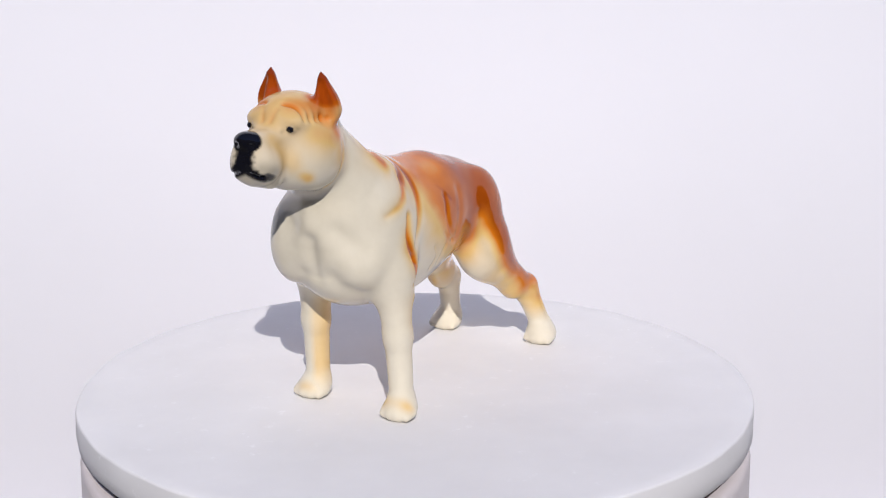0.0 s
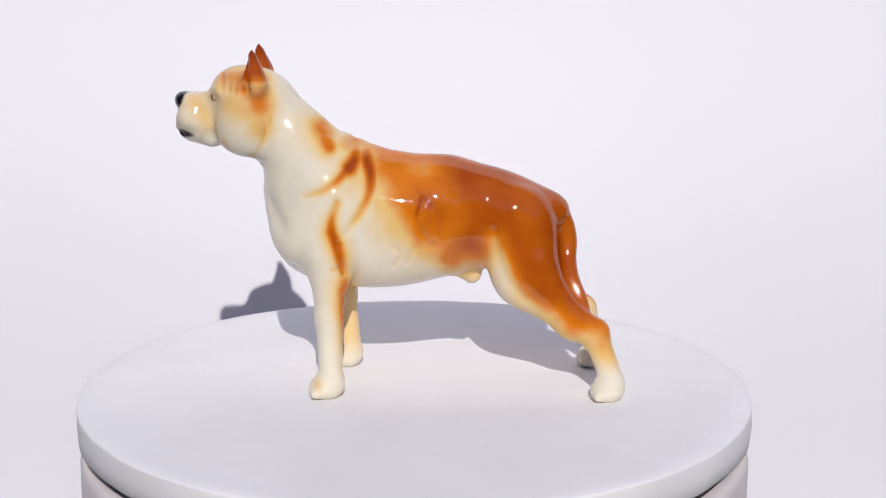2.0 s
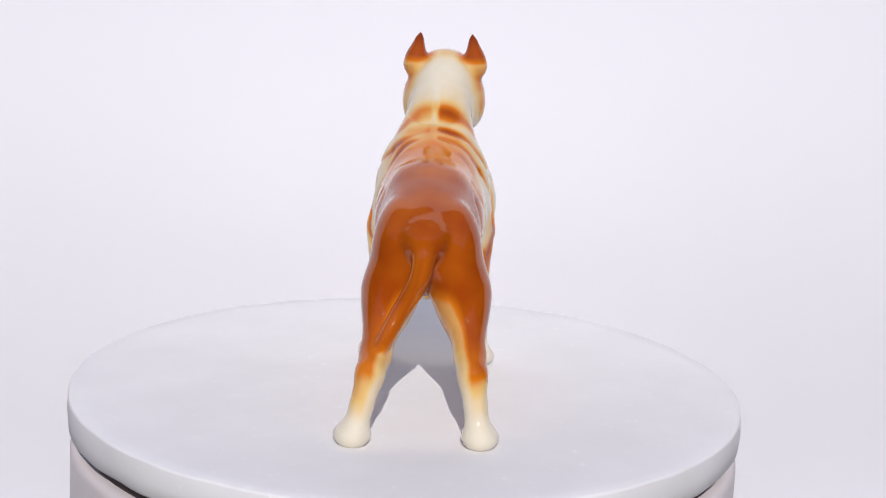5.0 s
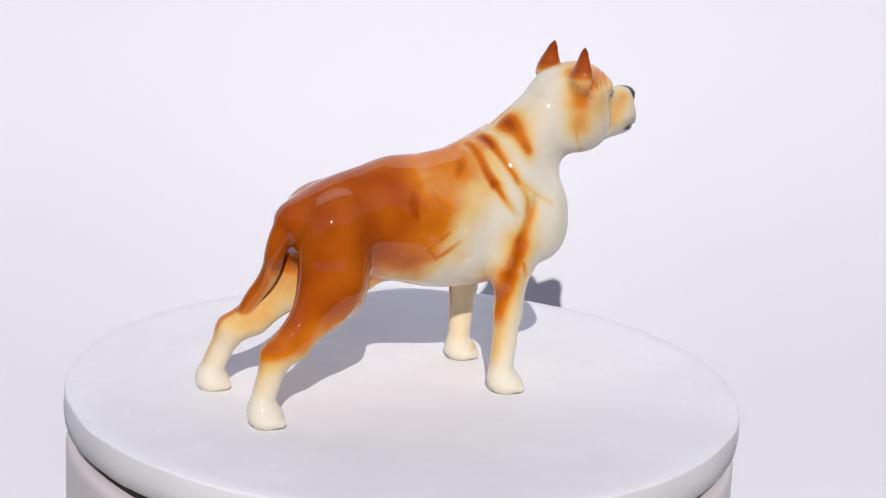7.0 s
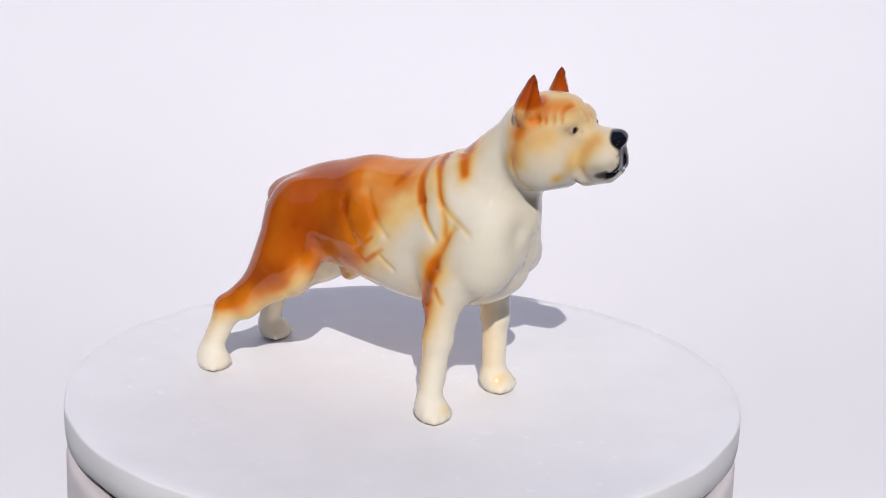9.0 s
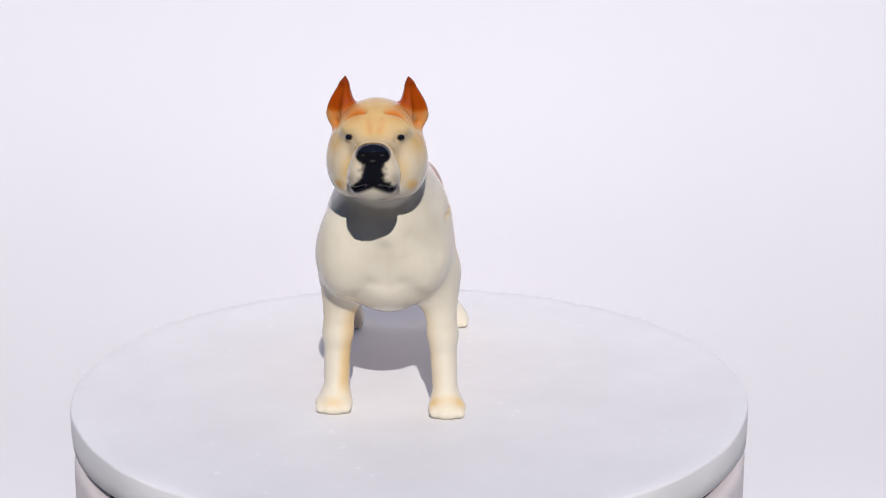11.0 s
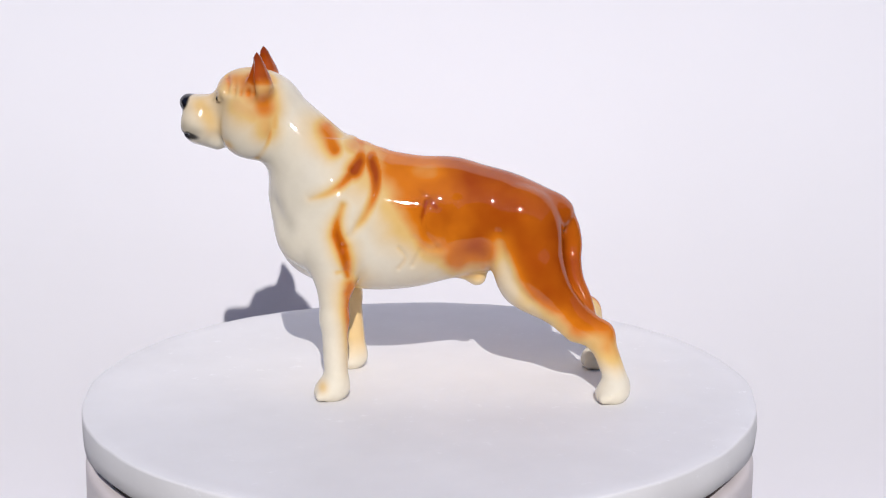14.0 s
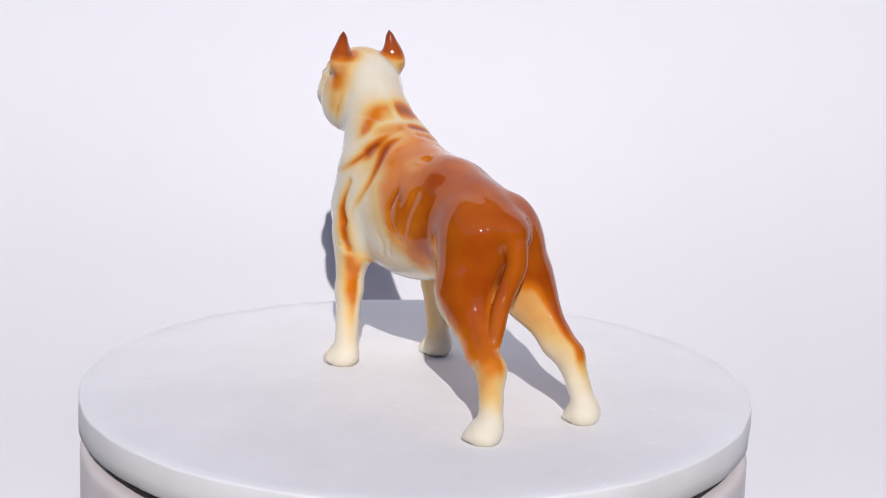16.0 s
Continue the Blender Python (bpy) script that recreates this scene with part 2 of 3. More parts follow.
    for s in (-1, 1):
        egg((-62, HY + s * 8.5, 99), (11, 8, 11.5), 4)
        egg((-71.4, HY + s * 6.6, 111.6), (2.4, 3.8, 1.7), 4.0)
        egg((-82.4, HY + s * 3.9, 98.6), (5.8, 4.4, 6.0), 3)
    slab((-79.0, HY, 102.0), (8.9, 6.1, 7.6), 4.2, 4)
    limb((-83.2, HY, 94.4), (-76, HY, 93.4), 3.2, 4.2, 2, 1.3)
    egg((-86.4, HY, 106.7), (3.2, 5.0, 3.2), 1.2, -8)
    # mouth, eye sockets
    for s in (-1, 1):
        limb((-88.5, HY + s * 2.0, 96.6), (-85, HY + s * 8.4, 95.2), 0.45, 0.45, 1.0, 1, True)
        limb((-85, HY + s * 8.4, 95.2), (-77, HY + s * 10.0, 91.8), 0.45, 0.4, 1.0, 1, True)
        limb((-75.6, HY + s * 8.6, 109.4), (-75, HY + s * 9.6, 109.2), 1.3, 1.0, 1.5, 1, True)
        egg((-73.4, HY + s * 8.2, 109.3), (1.7, 1.5, 1.3), 0.6)
        limb((-89.6, HY + s * 2.4, 106.0), (-88.4, HY + s * 3.2, 105.8), 0.9, 0.7, 0.8, 1, True)
        # ears
        for i in range(5):
            f, g = i / 5, (i + 1) / 5
            a = (-58.2 - 1.2 * f, HY + s * (12.2 - 2.0 * f), 113.5 + 12.6 * f)
            b = (-58.2 - 1.2 * g, HY + s * (12.2 - 2.0 * g), 113.5 + 12.6 * g)
            limb(a, b, 3.9 * (1 - f) ** 0.9 + 0.45, 3.9 * (1 - g) ** 0.9 + 0.45, 3.0 if i < 2 else 1.6)
        limb((-62.6, HY + s * 15.2, 112.5), (-60.8, HY + s * 11.4, 123), 3.2, 0.5, 1.6, 1, True)
    limb((-89.5, HY, 104.2), (-89.5, HY, 97), 0.6, 0.5, 1.0, 1, True)
    # flat soles
    FIELD[:] = np.maximum(FIELD, -AX[2][None, None, :])


def skin(field):
    """Surface of the blended volume: one vertex in each cell that it crosses, one quad for each crossed edge."""
    s = field < 0
    nx, ny, nz = (n - 1 for n in field.shape)
    total, count = np.zeros((nx, ny, nz, 3), np.float32), np.zeros((nx, ny, nz), np.float32)
    for axis in range(3):
        u, v = [k for k in range(3) if k != axis]
        a, b = [slice(None)] * 3, [slice(None)] * 3
        a[axis], b[axis] = slice(0, -1), slice(1, None)
        f0, f1 = field[tuple(a)], field[tuple(b)]
        cross = s[tuple(a)] != s[tuple(b)]
        w = np.where(cross, f0 / np.where(cross, f0 - f1, 1), 0)
        for du in (0, 1):
            for dv in (0, 1):
                sl = [slice(None)] * 3
                sl[u], sl[v] = slice(du, du + (nx, ny, nz)[u]), slice(dv, dv + (nx, ny, nz)[v])
                c = cross[tuple(sl)]
                count += c
                total[..., axis] += w[tuple(sl)] * c
                total[..., u] += du * c
                total[..., v] += dv * c
    on = count > 0
    index = np.full((nx, ny, nz), -1, np.int64)
    index[on] = np.arange(on.sum())
    cells = np.argwhere(on)
    verts = LO + STEP * (cells + total[on] / count[on][:, None])
    quads = []
    for axis in range(3):
        u, v = (axis + 1) % 3, (axis + 2) % 3
        a, b = [slice(1, -1)] * 3, [slice(1, -1)] * 3
        a[axis], b[axis] = slice(0, -1), slice(1, None)
        p = np.argwhere(s[tuple(a)] != s[tuple(b)])
        off = np.array([1, 1, 1])
        off[axis] = 0
        p = p + off
        inside = s[p[:, 0], p[:, 1], p[:, 2]]
        ring = []
        for du, dv in ((-1, -1), (0, -1), (0, 0), (-1, 0)):
            q = p.copy()
            q[:, u] += du
            q[:, v] += dv
            ring.append(index[q[:, 0], q[:, 1], q[:, 2]])
        q = np.stack(ring, 1)
        q[~inside] = q[~inside][:, ::-1]
        quads.append(q)
    return verts, np.concatenate(quads)


def relax(v, q, rounds):
    """Even out the facets without shrinking the form."""
    e = np.concatenate([q[:, [k, (k + 1) % 4]] for k in range(4)])
    deg = np.bincount(e.ravel(), minlength=len(v))[:, None]
    for k in range(rounds):
        for f in (0.55, -0.57):
            acc = np.stack([np.bincount(np.concatenate([e[:, 0], e[:, 1]]), np.concatenate([v[e[:, 1], c], v[e[:, 0], c]]), len(v)) for c in range(3)], 1)
            v = v + f * (acc / deg - v)
    return v


def normals(v, q):
    n = np.cross(v[q[:, 2]] - v[q[:, 0]], v[q[:, 3]] - v[q[:, 1]])
    acc = np.zeros_like(v)
    for k in range(4):
        for c in range(3):
            acc[:, c] += np.bincount(q[:, k], n[:, c], len(v))
    return acc / (np.linalg.norm(acc, axis=1)[:, None] + 1e-12)


def near(v, line, width):
    """Soft closeness (0 to 1) of the points to a line through the given places."""
    best = np.full(len(v), 1e9)
    line = [np.array(p, float) for p in line]
    for k in range(2 if len(line) > 2 else 0):
        cut = [line[0]]
        for a, b in zip(line, line[1:]):
            cut += [0.75 * a + 0.25 * b, 0.25 * a + 0.75 * b]
        line = cut + [line[-1]]
    for a, b in zip(line, line[1:]):
        ab = b - a
        h = np.clip(((v - a) @ ab) / (ab @ ab + 1e-9), 0, 1)
        best = np.minimum(best, np.linalg.norm(v - a - h[:, None] * ab, axis=1))
    return np.exp(-(best / width) ** 2)


def side(v, n, s, line, width, across=1.0):
    """The same on one flank only: line in the side view (x, z)."""
    p = np.stack([v[:, 0], v[:, 2]], 1)
    w = near(p, line, width)
    return w * np.clip((s * n[:, 1] + 0.25) * 3, 0, 1) * np.clip((s * v[:, 1] + 1) / 3, 0, 1)


def soft(x, a, b):
    t = np.clip((x - a) / (b - a), 0, 1)
    return t * t * (3 - 2 * t)


CREAM, GOLD, ORANGE, RUST, BLACK = np.array((0.75, 0.69, 0.54)), np.array((0.74, 0.50, 0.17)), np.array((0.63, 0.180, 0.001)), np.array((0.33, 0.058, 0.0003)), np.array((0.008, 0.008, 0.012))


def stroke(v, n, s, line, w0, w1, a0, a1):
    """A brush stroke on one flank whose width and strength run from one end to the other."""
    p = np.stack([v[:, 0], v[:, 2]], 1)
    line = [np.array(c, float) for c in line]
    for k in range(2 if len(line) > 2 else 0):
        cut = [line[0]]
        for a, b in zip(line, line[1:]):
            cut += [0.75 * a + 0.25 * b, 0.25 * a + 0.75 * b]
        line = cut + [line[-1]]
    total = sum(np.linalg.norm(b - a) for a, b in zip(line, line[1:]))
    best, along, done = np.full(len(v), 1e9), np.zeros(len(v)), 0.0
    for a, b in zip(line, line[1:]):
        ab = b - a
        h = np.clip(((p - a) @ ab) / (ab @ ab + 1e-9), 0, 1)
        d = np.linalg.norm(p - a - h[:, None] * ab, axis=1)
        size = np.linalg.norm(ab)
        along = np.where(d < best, (done + h * size) / total, along)
        best = np.minimum(best, d)
        done += size
    wide, a = w0 + (w1 - w0) * along, a0 + (a1 - a0) * along
    flank = np.clip((s * n[:, 1] + 0.25) * 3, 0, 1) * np.clip((s * v[:, 1] + 1) / 3, 0, 1)
    return a * flank * np.exp(-(best / (0.85 * wide)) ** 2), a * flank * np.exp(-(best / (2.1 * wide)) ** 2)


def finish(v, q):
    """Fine folds in the form, then the underglaze colours: cream, orange to rust, black."""
    v[:, 2] -= 1.6 * soft(v[:, 2], 66, 80) * soft(v[:, 0], -50, -42) * soft(14 - np.abs(v[:, 1]), 0, 9)
    n = normals(v, q)
    x, y, z = v.T
    mot = np.array([noise.noise(Vector(p) * 0.09) for p in v]) * 0.35 + np.array([noise.noise(Vector(p) * 0.25) for p in v]) * 0.08
    brk = np.clip(0.92 + 0.6 * np.array([noise.noise(Vector(p) * 0.09 + Vector((7, 3, 1))) for p in v]), 0.6, 1.15)
    g = np.zeros(len(v))
    dig = np.zeros(len(v))
    # saddle: everything above a wavering line along each flank
    for s, bx, bz in ((-1, (-30, -20, -14, -5, 1, 11, 23, 28, 32, 36, 45, 55, 66, 90), (91, 83, 76, 62, 52, 44, 41, 44, 42, 36, 27, 21, 18, 16)),
                      (1, (-30, -20, -12, -5, 2, 12, 24, 28, 31, 36, 45, 55, 66, 90), (92, 84, 73, 59, 48, 40, 38, 38, 36, 30, 25, 21, 18.5, 16))):
        line = np.interp(x, bx, bz)
        w = soft(z - line + 12 * mot, -11, 17) * (0.55 + 0.38 * mot + 0.38 * soft(z - line + 10 * mot, 0, 16) * soft(x + 20 * mot, -6, 22))
        g = np.where(s * y >= 0, w, g)
    g = g * soft(x, -34, -20)
    # inner sides of the hind legs stay pale
    inner = np.clip((np.sign(y) * -n[:, 1] - 0.1) * 2.5, 0, 1) * soft(52 - z, 0, 8) * soft(x, 24, 34)
    g = g * (1 - 0.6 * inner)
    g = np.maximum(g, 0.9 * near(v, ((47, 0, 73), (57, 0, 66), (60, -1.5, 56), (59, -5.5, 44), (63, -12, 34)), 4.5))
    # thin gold wash round the saddle
    for s, bx, bz in ((-1, (-34, -20, -8, 2, 14, 26), (88, 76, 58, 50, 47, 46)), (1, (-34, -20, -8, 2, 14, 26), (90, 78, 58, 49, 46, 45))):
        w = (0.24 + 0.25 * mot) * soft(z - np.interp(x, bx, bz) + 14 * mot, -16, 12) * soft(x, -40, -22) * soft(32 - x, 0, 6)
        g = np.where(s * y >= 0, np.maximum(g, w), g)
    # pale front of the left thigh
    g = g * (1 - 0.6 * side(v, n, -1, ((28.5, 58), (30, 50), (34, 42), (42, 34)), 4.6))
    # tan inside the forelegs
    g = np.maximum(g, np.where(y > 0, 0.2, 0.11) * np.clip(-np.sign(y) * n[:, 1] * 2, 0, 1) * soft(52 - z, 0, 10) * soft(z, 2, 14) * soft(-x, 12, 18) * soft(x, -40, -30))
    # flank and shoulder strokes: line, widths and strengths at both ends, depth
    L, Rr = -1, 1
    for s, line, w0, w1, a0, a1, dep in (
            (L, ((-35, 98), (-31, 92)), 3.8, 2.4, 0.7, 0.65, 0.0),
            (L, ((-24, 96), (-21, 90), (-24, 85)), 2.2, 2.4, 0.6, 0.95, 0.25),
            (L, ((-24, 85), (-31, 78), (-40, 75)), 2.0, 1.2, 0.7, 0.12, 0.3),
            (L, ((-18, 89), (-15.5, 81), (-18, 72), (-25, 62)), 2.3, 1.3, 0.95, 0.14, 0.4),
            (L, ((-28, 73), (-31, 65), (-28, 58)), 1.4, 2.2, 0.45, 0.98, 0.7),
            (L, ((-28, 58), (-27, 53), (-26, 47)), 2.2, 1.5, 0.95, 0.75, 0.6),
            (L, ((-30, 49), (-25.5, 49.5), (-24, 44), (-27, 41)), 1.1, 1.1, 0.35, 0.5, 0.25),
            (L, ((-26, 44), (-26, 31), (-25, 12)), 2.6, 1.6, 0.72, 0.3, 0.0),
            (L, ((2, 74), (-0.5, 65), (6, 57)), 1.6, 1.2, 0.8, 0.6, 0.45),
            (L, ((-2, 61), (2, 57), (6, 56)), 1.1, 1.1, 0.3, 0.35, 0.3),
            (L, ((13, 74), (11, 66), (8, 57)), 3.0, 1.6, 1.0, 0.5, 0.35),
            (L, ((-8, 82), (0, 78), (6, 72)), 3.0, 2.4, 0.35, 0.75, 0.2),
            (L, ((-8, 57), (-5, 53), (-8, 49)), 1.3, 1.0, 0.16, 0.1, 0.3),
            (L, ((0, 56), (-3, 50)), 1.3, 1.0, 0.2, 0.1, 0.3),
            (L, ((21, 61), (23, 54)), 3.6, 2.6, 0.7, 0.78, 0.0),
            (L, ((38, 60), (45, 50), (52, 42)), 4.5, 3.5, 0.75, 0.75, 0.0),
            (L, ((28, 62), (31, 47), (40, 37)), 2.5, 2.5, 0.0, 0.0, 0.55),
            (Rr, ((-32, 100), (-36, 90)), 4.6, 2.2, 0.85, 0.6, 0.0),
            (Rr, ((-23, 93), (-26, 86), (-30, 79)), 2.2, 1.3, 0.98, 0.5, 0.4),
            (Rr, ((-29, 80), (-36, 75), (-43, 71)), 1.5, 1.0, 0.45, 0.12, 0.25),
            (Rr, ((-30, 79), (-33, 74), (-33, 68)), 1.3, 1.6, 0.35, 0.45, 0.2),
            (Rr, ((-17, 92), (-18.5, 84), (-21, 79)), 2.6, 1.8, 0.7, 0.95, 0.3),
            (Rr, ((-21, 79), (-24, 73), (-29, 67)), 1.5, 1.0, 0.7, 0.15, 0.4),
            (Rr, ((-36, 72), (-33, 66), (-30, 58)), 1.6, 3.0, 0.3, 1.0, 0.7),
            (Rr, ((-30, 58), (-28, 53), (-26, 46)), 3.0, 2.6, 1.0, 0.8, 0.5),
            (Rr, ((-31, 50), (-33, 45)), 1.4, 1.2, 0.5, 0.3, 0.2),
            (Rr, ((-26, 46), (-24, 34), (-21, 14)), 3.4, 2.2, 0.85, 0.4, 0.0),
            (Rr, ((12, 73), (9, 64), (4, 58)), 3.0, 1.4, 1.0, 0.55, 0.4),
            (Rr, ((11, 76), (14, 66), (18, 57)), 5.0, 4.0, 0.85, 0.8, 0.0),
            (Rr, ((-12, 88), (-6, 80), (0, 72)), 3.0, 2.0, 0.7, 0.4, 0.1),
            (L, ((-12, 88), (-4, 83), (2, 80)), 3.0, 2.0, 0.75, 0.45, 0.1),
            (L, ((15, 70), (17, 62), (19, 56)), 4.0, 3.2, 0.75, 0.7, 0.0),
            (Rr, ((3, 78), (-2, 70), (-8, 64)), 1.8, 1.1, 0.6, 0.22, 0.35),
            (Rr, ((5, 57), (-2, 63)), 1.5, 1.2, 0.8, 0.55, 0.12),
            (Rr, ((2, 53), (-6, 59)), 1.4, 1.1, 0.65, 0.35, 0.1),
            (Rr, ((6, 57), (2, 53)), 1.5, 1.3, 0.8, 0.6, 0.08),
            (Rr, ((-5, 56), (-10, 52)), 1.4, 1.0, 0.18, 0.1, 0.35),
            (Rr, ((23, 62), (24, 53)), 3.0, 1.8, 0.75, 0.8, 0.0),
            (Rr, ((32, 62), (36, 52), (40, 46)), 5.0, 4.0, 0.8, 0.7, 0.0),
            (Rr, ((26, 56), (30, 44), (36, 35)), 2.2, 2.2, 0.0, 0.0, 0.5)):
        core, halo = stroke(v, n, s, line, w0, w1, a0, a1)
        g = np.maximum(g, brk * np.clip((0.42 * halo + 0.62 * core) * (1.0 + 1.1 * mot), 0, 1))
        dig += 1.4 * dep * side(v, n, s, line, 0.45 * (w0 + w1))
    g = np.maximum(g, 0.42 * near(v, ((16, 5, 45), (20.5, 4, 41)), 4.0))
    # collar of colour over the nape and withers
    g = np.maximum(g, (0.5 + 0.5 * mot) * near(v, ((-33, -10, 95), (-36, 0, 99), (-35, 10, 95)), 4.0))
    g = np.maximum(g, (0.48 + 0.3 * mot) * near(v, ((-25, -8, 91), (-22, 0, 94), (-20, 8, 90)), 5.5))
    # head: forehead, ears, cheeks behind the eyes, muzzle sides
    hy = y - HY
    face = soft(x, -56, -62)
    g = np.maximum(g, 0.50 * near(v, ((-70, HY - 6, 116), (-64, HY - 10, 116), (-60, HY - 13, 110)), 6.0))
    g = np.maximum(g, 0.54 * near(v, ((-70, HY + 6, 116), (-64, HY + 10, 116), (-60, HY + 13, 110)), 6.0))
    g = np.maximum(g, 0.34 * near(v, ((-74, HY, 113), (-66, HY, 119), (-60, HY, 119)), 6.5))
    for s in (-1, 1):
        g = np.maximum(g, 0.30 * near(v, ((-64, HY + s * 14, 106), (-56, HY + s * 14, 104)), 5.5))
        g = np.maximum(g, (0.40 if s > 0 else 0.24) * near(v, ((-81, HY + s * 6, 106.5), (-76.5, HY + s * 8.5, 101), (-76, HY + s * 9.5, 97)), 3.4))
        g = np.maximum(g, 0.36 * near(v, ((-74, HY + s * 11.5, 93.5), (-71, HY + s * 12.5, 92.5)), 2.2))
        g = np.maximum(g, 0.46 * near(v, ((-62, HY + s * 13.5, 111), (-57, HY + s * 14.5, 104), (-56, HY + s * 15, 99)), 5.0) * (0.75 if s < 0 else 1.0))
        g = np.maximum(g, 0.35 * near(v, ((-52, HY + s * 13, 110), (-53, HY + s * 15, 100)), 2.0))
        g = np.maximum(g, 0.60 * near(v, ((-58, HY + s * 12.5, 114), (-57, HY + s * 14, 107)), 6.0))
        g = np.maximum(g, 0.40 * near(v, ((-66, HY + s * 12.5, 107), (-60, HY + s * 15, 105)), 4.5))
        ear = soft(z, 111.5, 118.5) * near(v, ((-58, HY + s * 12, 114), (-59, HY + s * 10, 126)), 6.0)
        g = np.maximum(g, np.clip(1.5 * ear, 0, 0.96))
        # folds of the brow
        for k in range(5):
            fx = -71.5 + 2.6 * k
            fold = ((fx, HY + s * 3.5, 117), (fx + 1.8, HY + s * 8.0, 115.5), (fx + 1.0, HY + s * 12.5, 111.5))
            w = near(v, fold, 0.85)
            dig += 1.0 * w
            g = np.maximum(g, g + 0.17 * w)
        w = near(v, ((-76, HY + s * 1.6, 111.5), (-73.5, HY + s * 2.6, 115)), 0.9)
        dig += 0.4 * w
        g += 0.14 * w
        w = near(v, ((-53.5, HY + s * 14, 112), (-53, HY + s * 16, 103), (-55, HY + s * 15, 95), (-60, HY + s * 11, 88.5)), 1.2)
        dig += 0.5 * w
        g = np.maximum(g, 0.42 * w)
        # faint tan on toes
        g = np.maximum(g, 0.2 * near(v, ((-36, s * 20.4 - 6, 6), (-36, s * 20.4 + 6, 6)), 2.2))
        # chest and pectoral hollows
        dig += 1.3 * near(v, ((-54, s * 9, 71), (-49, s * 16, 64)), 4.0)
        dig += 1.1 * near(v, ((-53, s * 6, 54), (-46, s * 13, 47)), 3.6)
        dig -= 0.5 * near(v, ((-53, s * 9, 62), (-50, s * 12, 58)), 6.0)
    dig += 1.3 * near(v, ((-57, 0.5, 67), (-54, 0.5, 54)), 3.2)
    dig -= 0.5 * near(v, ((-57, 2, 80), (-56, 1, 72)), 3.0)
    v = v - n * dig[:, None]
    # blend the colours
    g = np.clip(g, 0, 1)[:, None]
    lo, mid, hi = np.clip(g / 0.25, 0, 1), np.clip((g - 0.25) / 0.3, 0, 1), np.clip((g - 0.55) / 0.45, 0, 1)
    col = CREAM * (1 - lo) + GOLD * lo
    col = col * (1 - mid) + ORANGE * mid
    col = col * (1 - hi) + RUST * hi
    face_tint = (soft(-x, 52, 62) * soft(z, 90, 110) * (1 - 0.3 * soft(-x, 76, 82)))[:, None]
    face_tint = face_tint * (1 - soft(g, 0.32, 0.7))
    col = col * (1 - 0.55 * face_tint) + np.array((0.66, 0.46, 0.20)) * 0.55 * face_tint
    for s in (-1, 1):
        e = (soft(z, 110.5, 119.5) * soft(near(v, ((-60, HY + s * 12.5, 114), (-59.5, HY + s * 10, 126)), 5.0), 0.05, 0.6) * soft(-x, 57.2, 59.5))[:, None]
        col = col * (1 - 0.85 * e) + np.array((0.36, 0.058, 0.0003)) * 0.85 * e
        tip = (soft(z, 120.0, 126.5) * soft(near(v, ((-60, HY + s * 12.5, 114), (-59.5, HY + s * 10, 126)), 5.0), 0.05, 0.6))[:, None]
        col = col * (1 - 0.7 * tip) + np.array((0.16, 0.022, 0.001)) * 0.7 * tip
    # black: nose, front of the lips, mouth line, eyes
    q2 = ((x + 86.6) / 4.0) ** 2 + (hy / 5.5) ** 2 + ((z - 106.5) / 3.9) ** 2
    k = soft(-q2, -1.12, -0.92) * soft(-x + 0.35 * (z - 103), 84.0, 84.8)
    ragged = mot + 0.7 * np.array([noise.noise(Vector((a * 0.25, b * 0.9, c * 0.9))) for a, b, c in v])
    half = np.interp(z, (92.6, 94, 95.5, 97, 98.5, 100, 104), (7.0, 8.4, 8.4, 6.6, 4.8, 3.9, 3.4))
    k = np.maximum(k, soft(half - np.abs(hy) + 1.6 * ragged, -1.2, 1.2) * soft(-x, 83.5, 85.8) * soft(z - 96.0 + 0.42 * np.abs(hy), -0.8, 0.8) * soft(105 - z, 0, 1.2))
    for s in (-1, 1):
        k = np.maximum(k, 0.95 * soft(near(v, ((-86, HY + s * 7.5, 95.4), (-83, HY + s * 8.8, 94.2), (-77.5, HY + s * 10.0, 91.9)), 2.0), 0.2, 0.7))
        k = np.maximum(k, 0.4 * near(v, ((-87, HY + s * 6, 98.6), (-82, HY + s * 9.4, 96.4)), 2.2))
        k = np.maximum(k, soft(near(v, ((-75.0, HY + s * 8.1, 109.4), (-74.7, HY + s * 8.6, 109.3)), 1.25), 0.3, 0.6))
        k = np.maximum(k, 0.35 * near(v, ((-76.2, HY + s * 6.4, 108.8), (-74.8, HY + s * 8.6, 110.8), (-72.6, HY + s * 10.6, 109.2)), 0.7))
    k = np.clip(k, 0, 1)[:, None]
    col = col * (1 - k) + BLACK * k
    return v, col


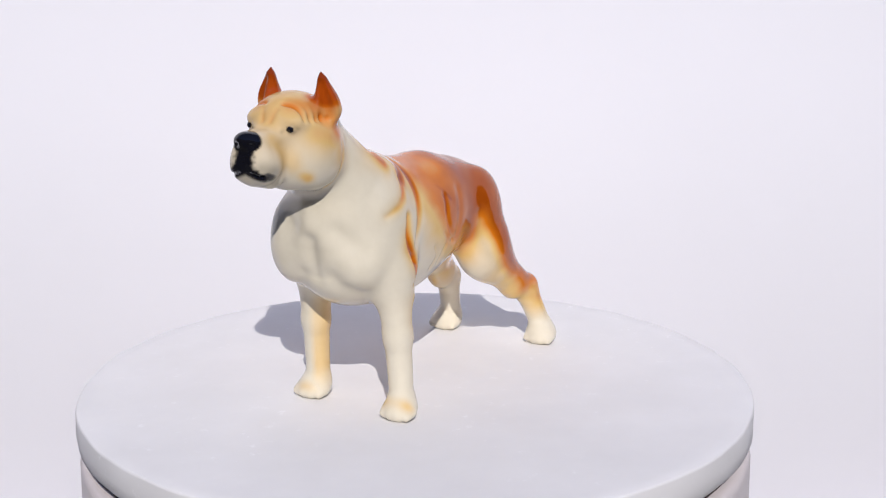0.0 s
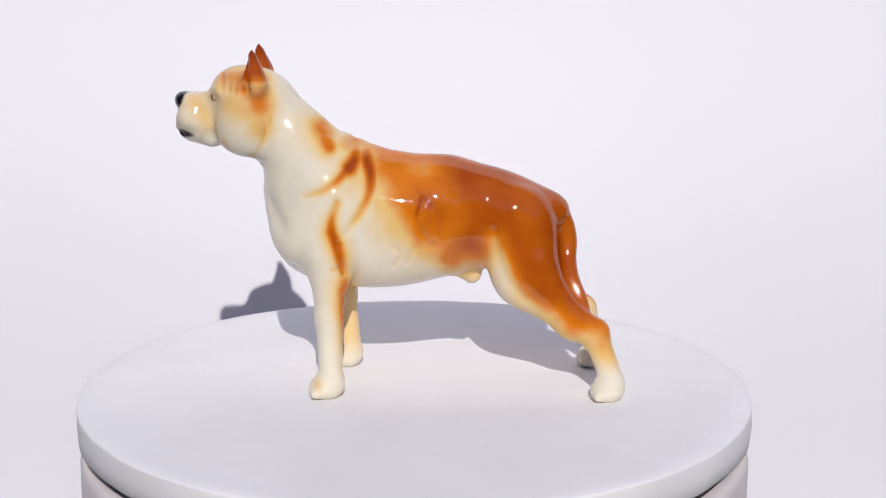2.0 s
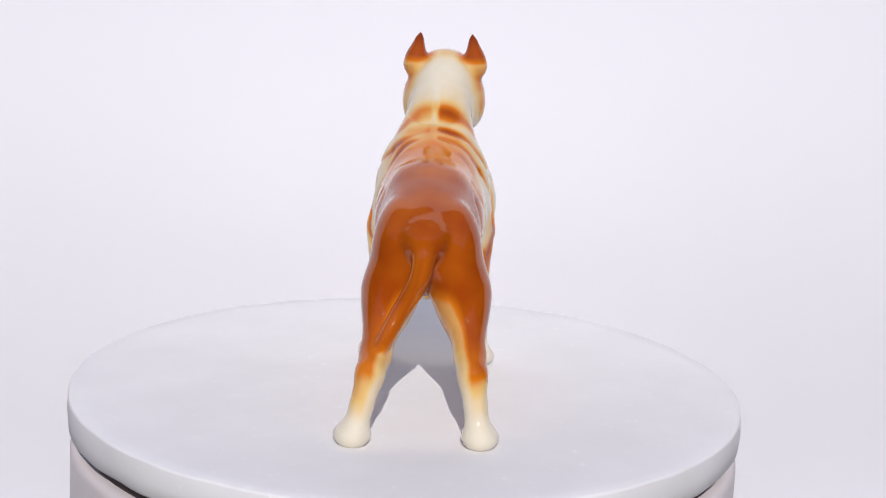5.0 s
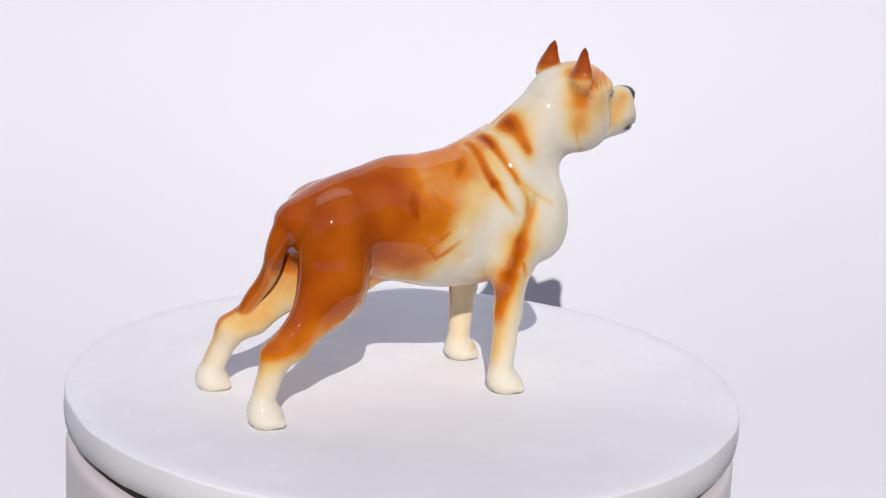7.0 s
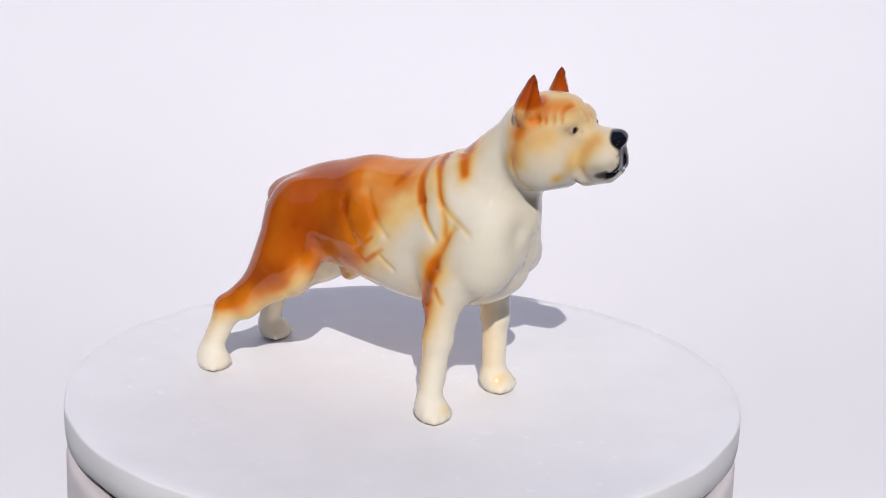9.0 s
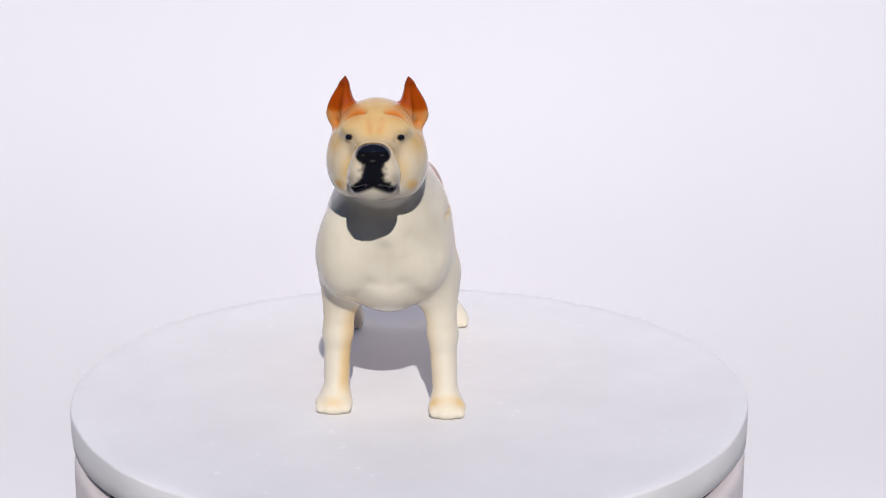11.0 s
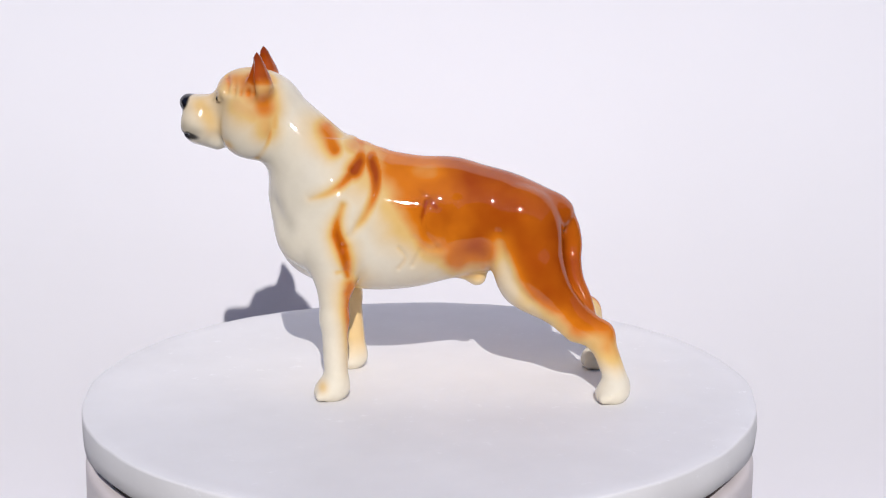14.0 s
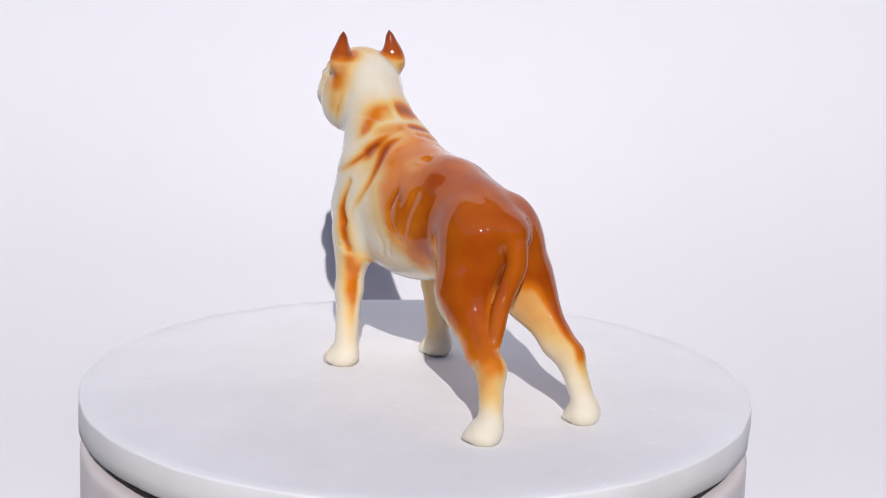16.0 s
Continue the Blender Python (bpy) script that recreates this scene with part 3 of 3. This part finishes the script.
def porcelain_dog():
    sculpt()
    v, q = skin(FIELD)
    v = relax(v, q, 4)
    v, col = finish(v, q)
    v[:, 0], v[:, 1] = v[:, 0] * 0.99999 - (v[:, 1] + 6.5) * 0.00417 + -0.96, v[:, 0] * 0.00417 + (v[:, 1] + 6.5) * 0.99999 + -0.25
    v[:, 2] = np.maximum(1.004 * v[:, 2], 0.0)
    me = bpy.data.meshes.new("porcelain_dog")
    me.from_pydata((v / 1000).tolist(), [], q.tolist())
    me.polygons.foreach_set("use_smooth", [True] * len(me.polygons))
    at = me.color_attributes.new("underglaze", "FLOAT_COLOR", "POINT")
    at.data.foreach_set("color", np.concatenate([col, np.ones((len(col), 1))], 1).astype(np.float32).ravel())
    me.materials.append(PORCELAIN)
    return tagged(new("dog_figurine", me), "glossy porcelain dog figurine, cream with orange-brown saddle, black nose", "figurine")


dog = porcelain_dog()


# ---- what moves: disc and dog turn together on a slightly leaning, wobbling axis ----
LEAN = pose(0, 0, 0, 0.77, 0.15)
SEAT = pose(0, 0, 0, -1.03, -1.24)


def turned(x, y, z, yaw):
    return Matrix.Translation((x, y, z)) @ LEAN @ pose(0, 0, 0, 0, 0, yaw) @ SEAT


def motions():
    rows = [
        (0.0, turned(0.0025, -0.0005, 0.0000, 57.69)),
        (0.5, turned(0.0026, -0.0005, -0.0004, 43.26)),
        (1.0, turned(0.0025, -0.0004, -0.0006, 28.16)),
        (1.5, turned(0.0024, -0.0001, -0.0008, 13.30)),
        (2.0, turned(0.0030, 0.0002, -0.0008, -2.04)),
        (2.5, turned(0.0040, 0.0004, -0.0010, -16.88)),
        (3.0, turned(0.0025, 0.0003, -0.0013, -31.87)),
        (3.5, turned(0.0028, -0.0001, -0.0022, -46.56)),
        (4.3, turned(0.0002, 0.0002, -0.0013, -71.00)),
        (5.2, turned(-0.0026, 0.0005, -0.0002, -98.49)),
        (6.0, turned(-0.0052, 0.0007, 0.0007, -122.93)),
        (6.5, turned(-0.0069, 0.0006, 0.0018, -136.77)),
        (7.0, turned(-0.0043, 0.0001, 0.0018, -151.75)),
        (7.5, turned(-0.0040, 0.0001, 0.0020, -166.20)),
        (8.0, turned(-0.0045, 0.0001, 0.0020, -181.43)),
        (8.5, turned(-0.0048, -0.0002, 0.0013, -196.34)),
        (9.0, turned(-0.0043, -0.0004, 0.0006, -211.50)),
        (9.5, turned(-0.0032, -0.0005, 0.0003, -226.51)),
        (10.0, turned(-0.0027, -0.0004, 0.0010, -242.30)),
        (10.8, turned(-0.0008, -0.0005, 0.0007, -265.85)),
        (11.7, turned(0.0013, -0.0007, 0.0003, -292.33)),
        (12.5, turned(0.0032, -0.0008, -0.0000, -315.87)),
        (13.0, turned(0.0032, -0.0003, -0.0001, -331.00)),
        (13.5, turned(0.0034, 0.0001, -0.0010, -346.27)),
        (14.0, turned(0.0049, 0.0002, -0.0016, -361.79)),
        (14.5, turned(0.0057, 0.0002, -0.0018, -375.71)),
        (15.0, turned(0.0049, 0.0002, -0.0011, -390.32)),
        (15.5, turned(0.0038, 0.0003, -0.0003, -404.75)),
        (16.0, turned(0.0024, 0.0002, 0.0003, -419.46)),
    ]
    walk(turntable, rows)
    walk(dog, rows)


motions()
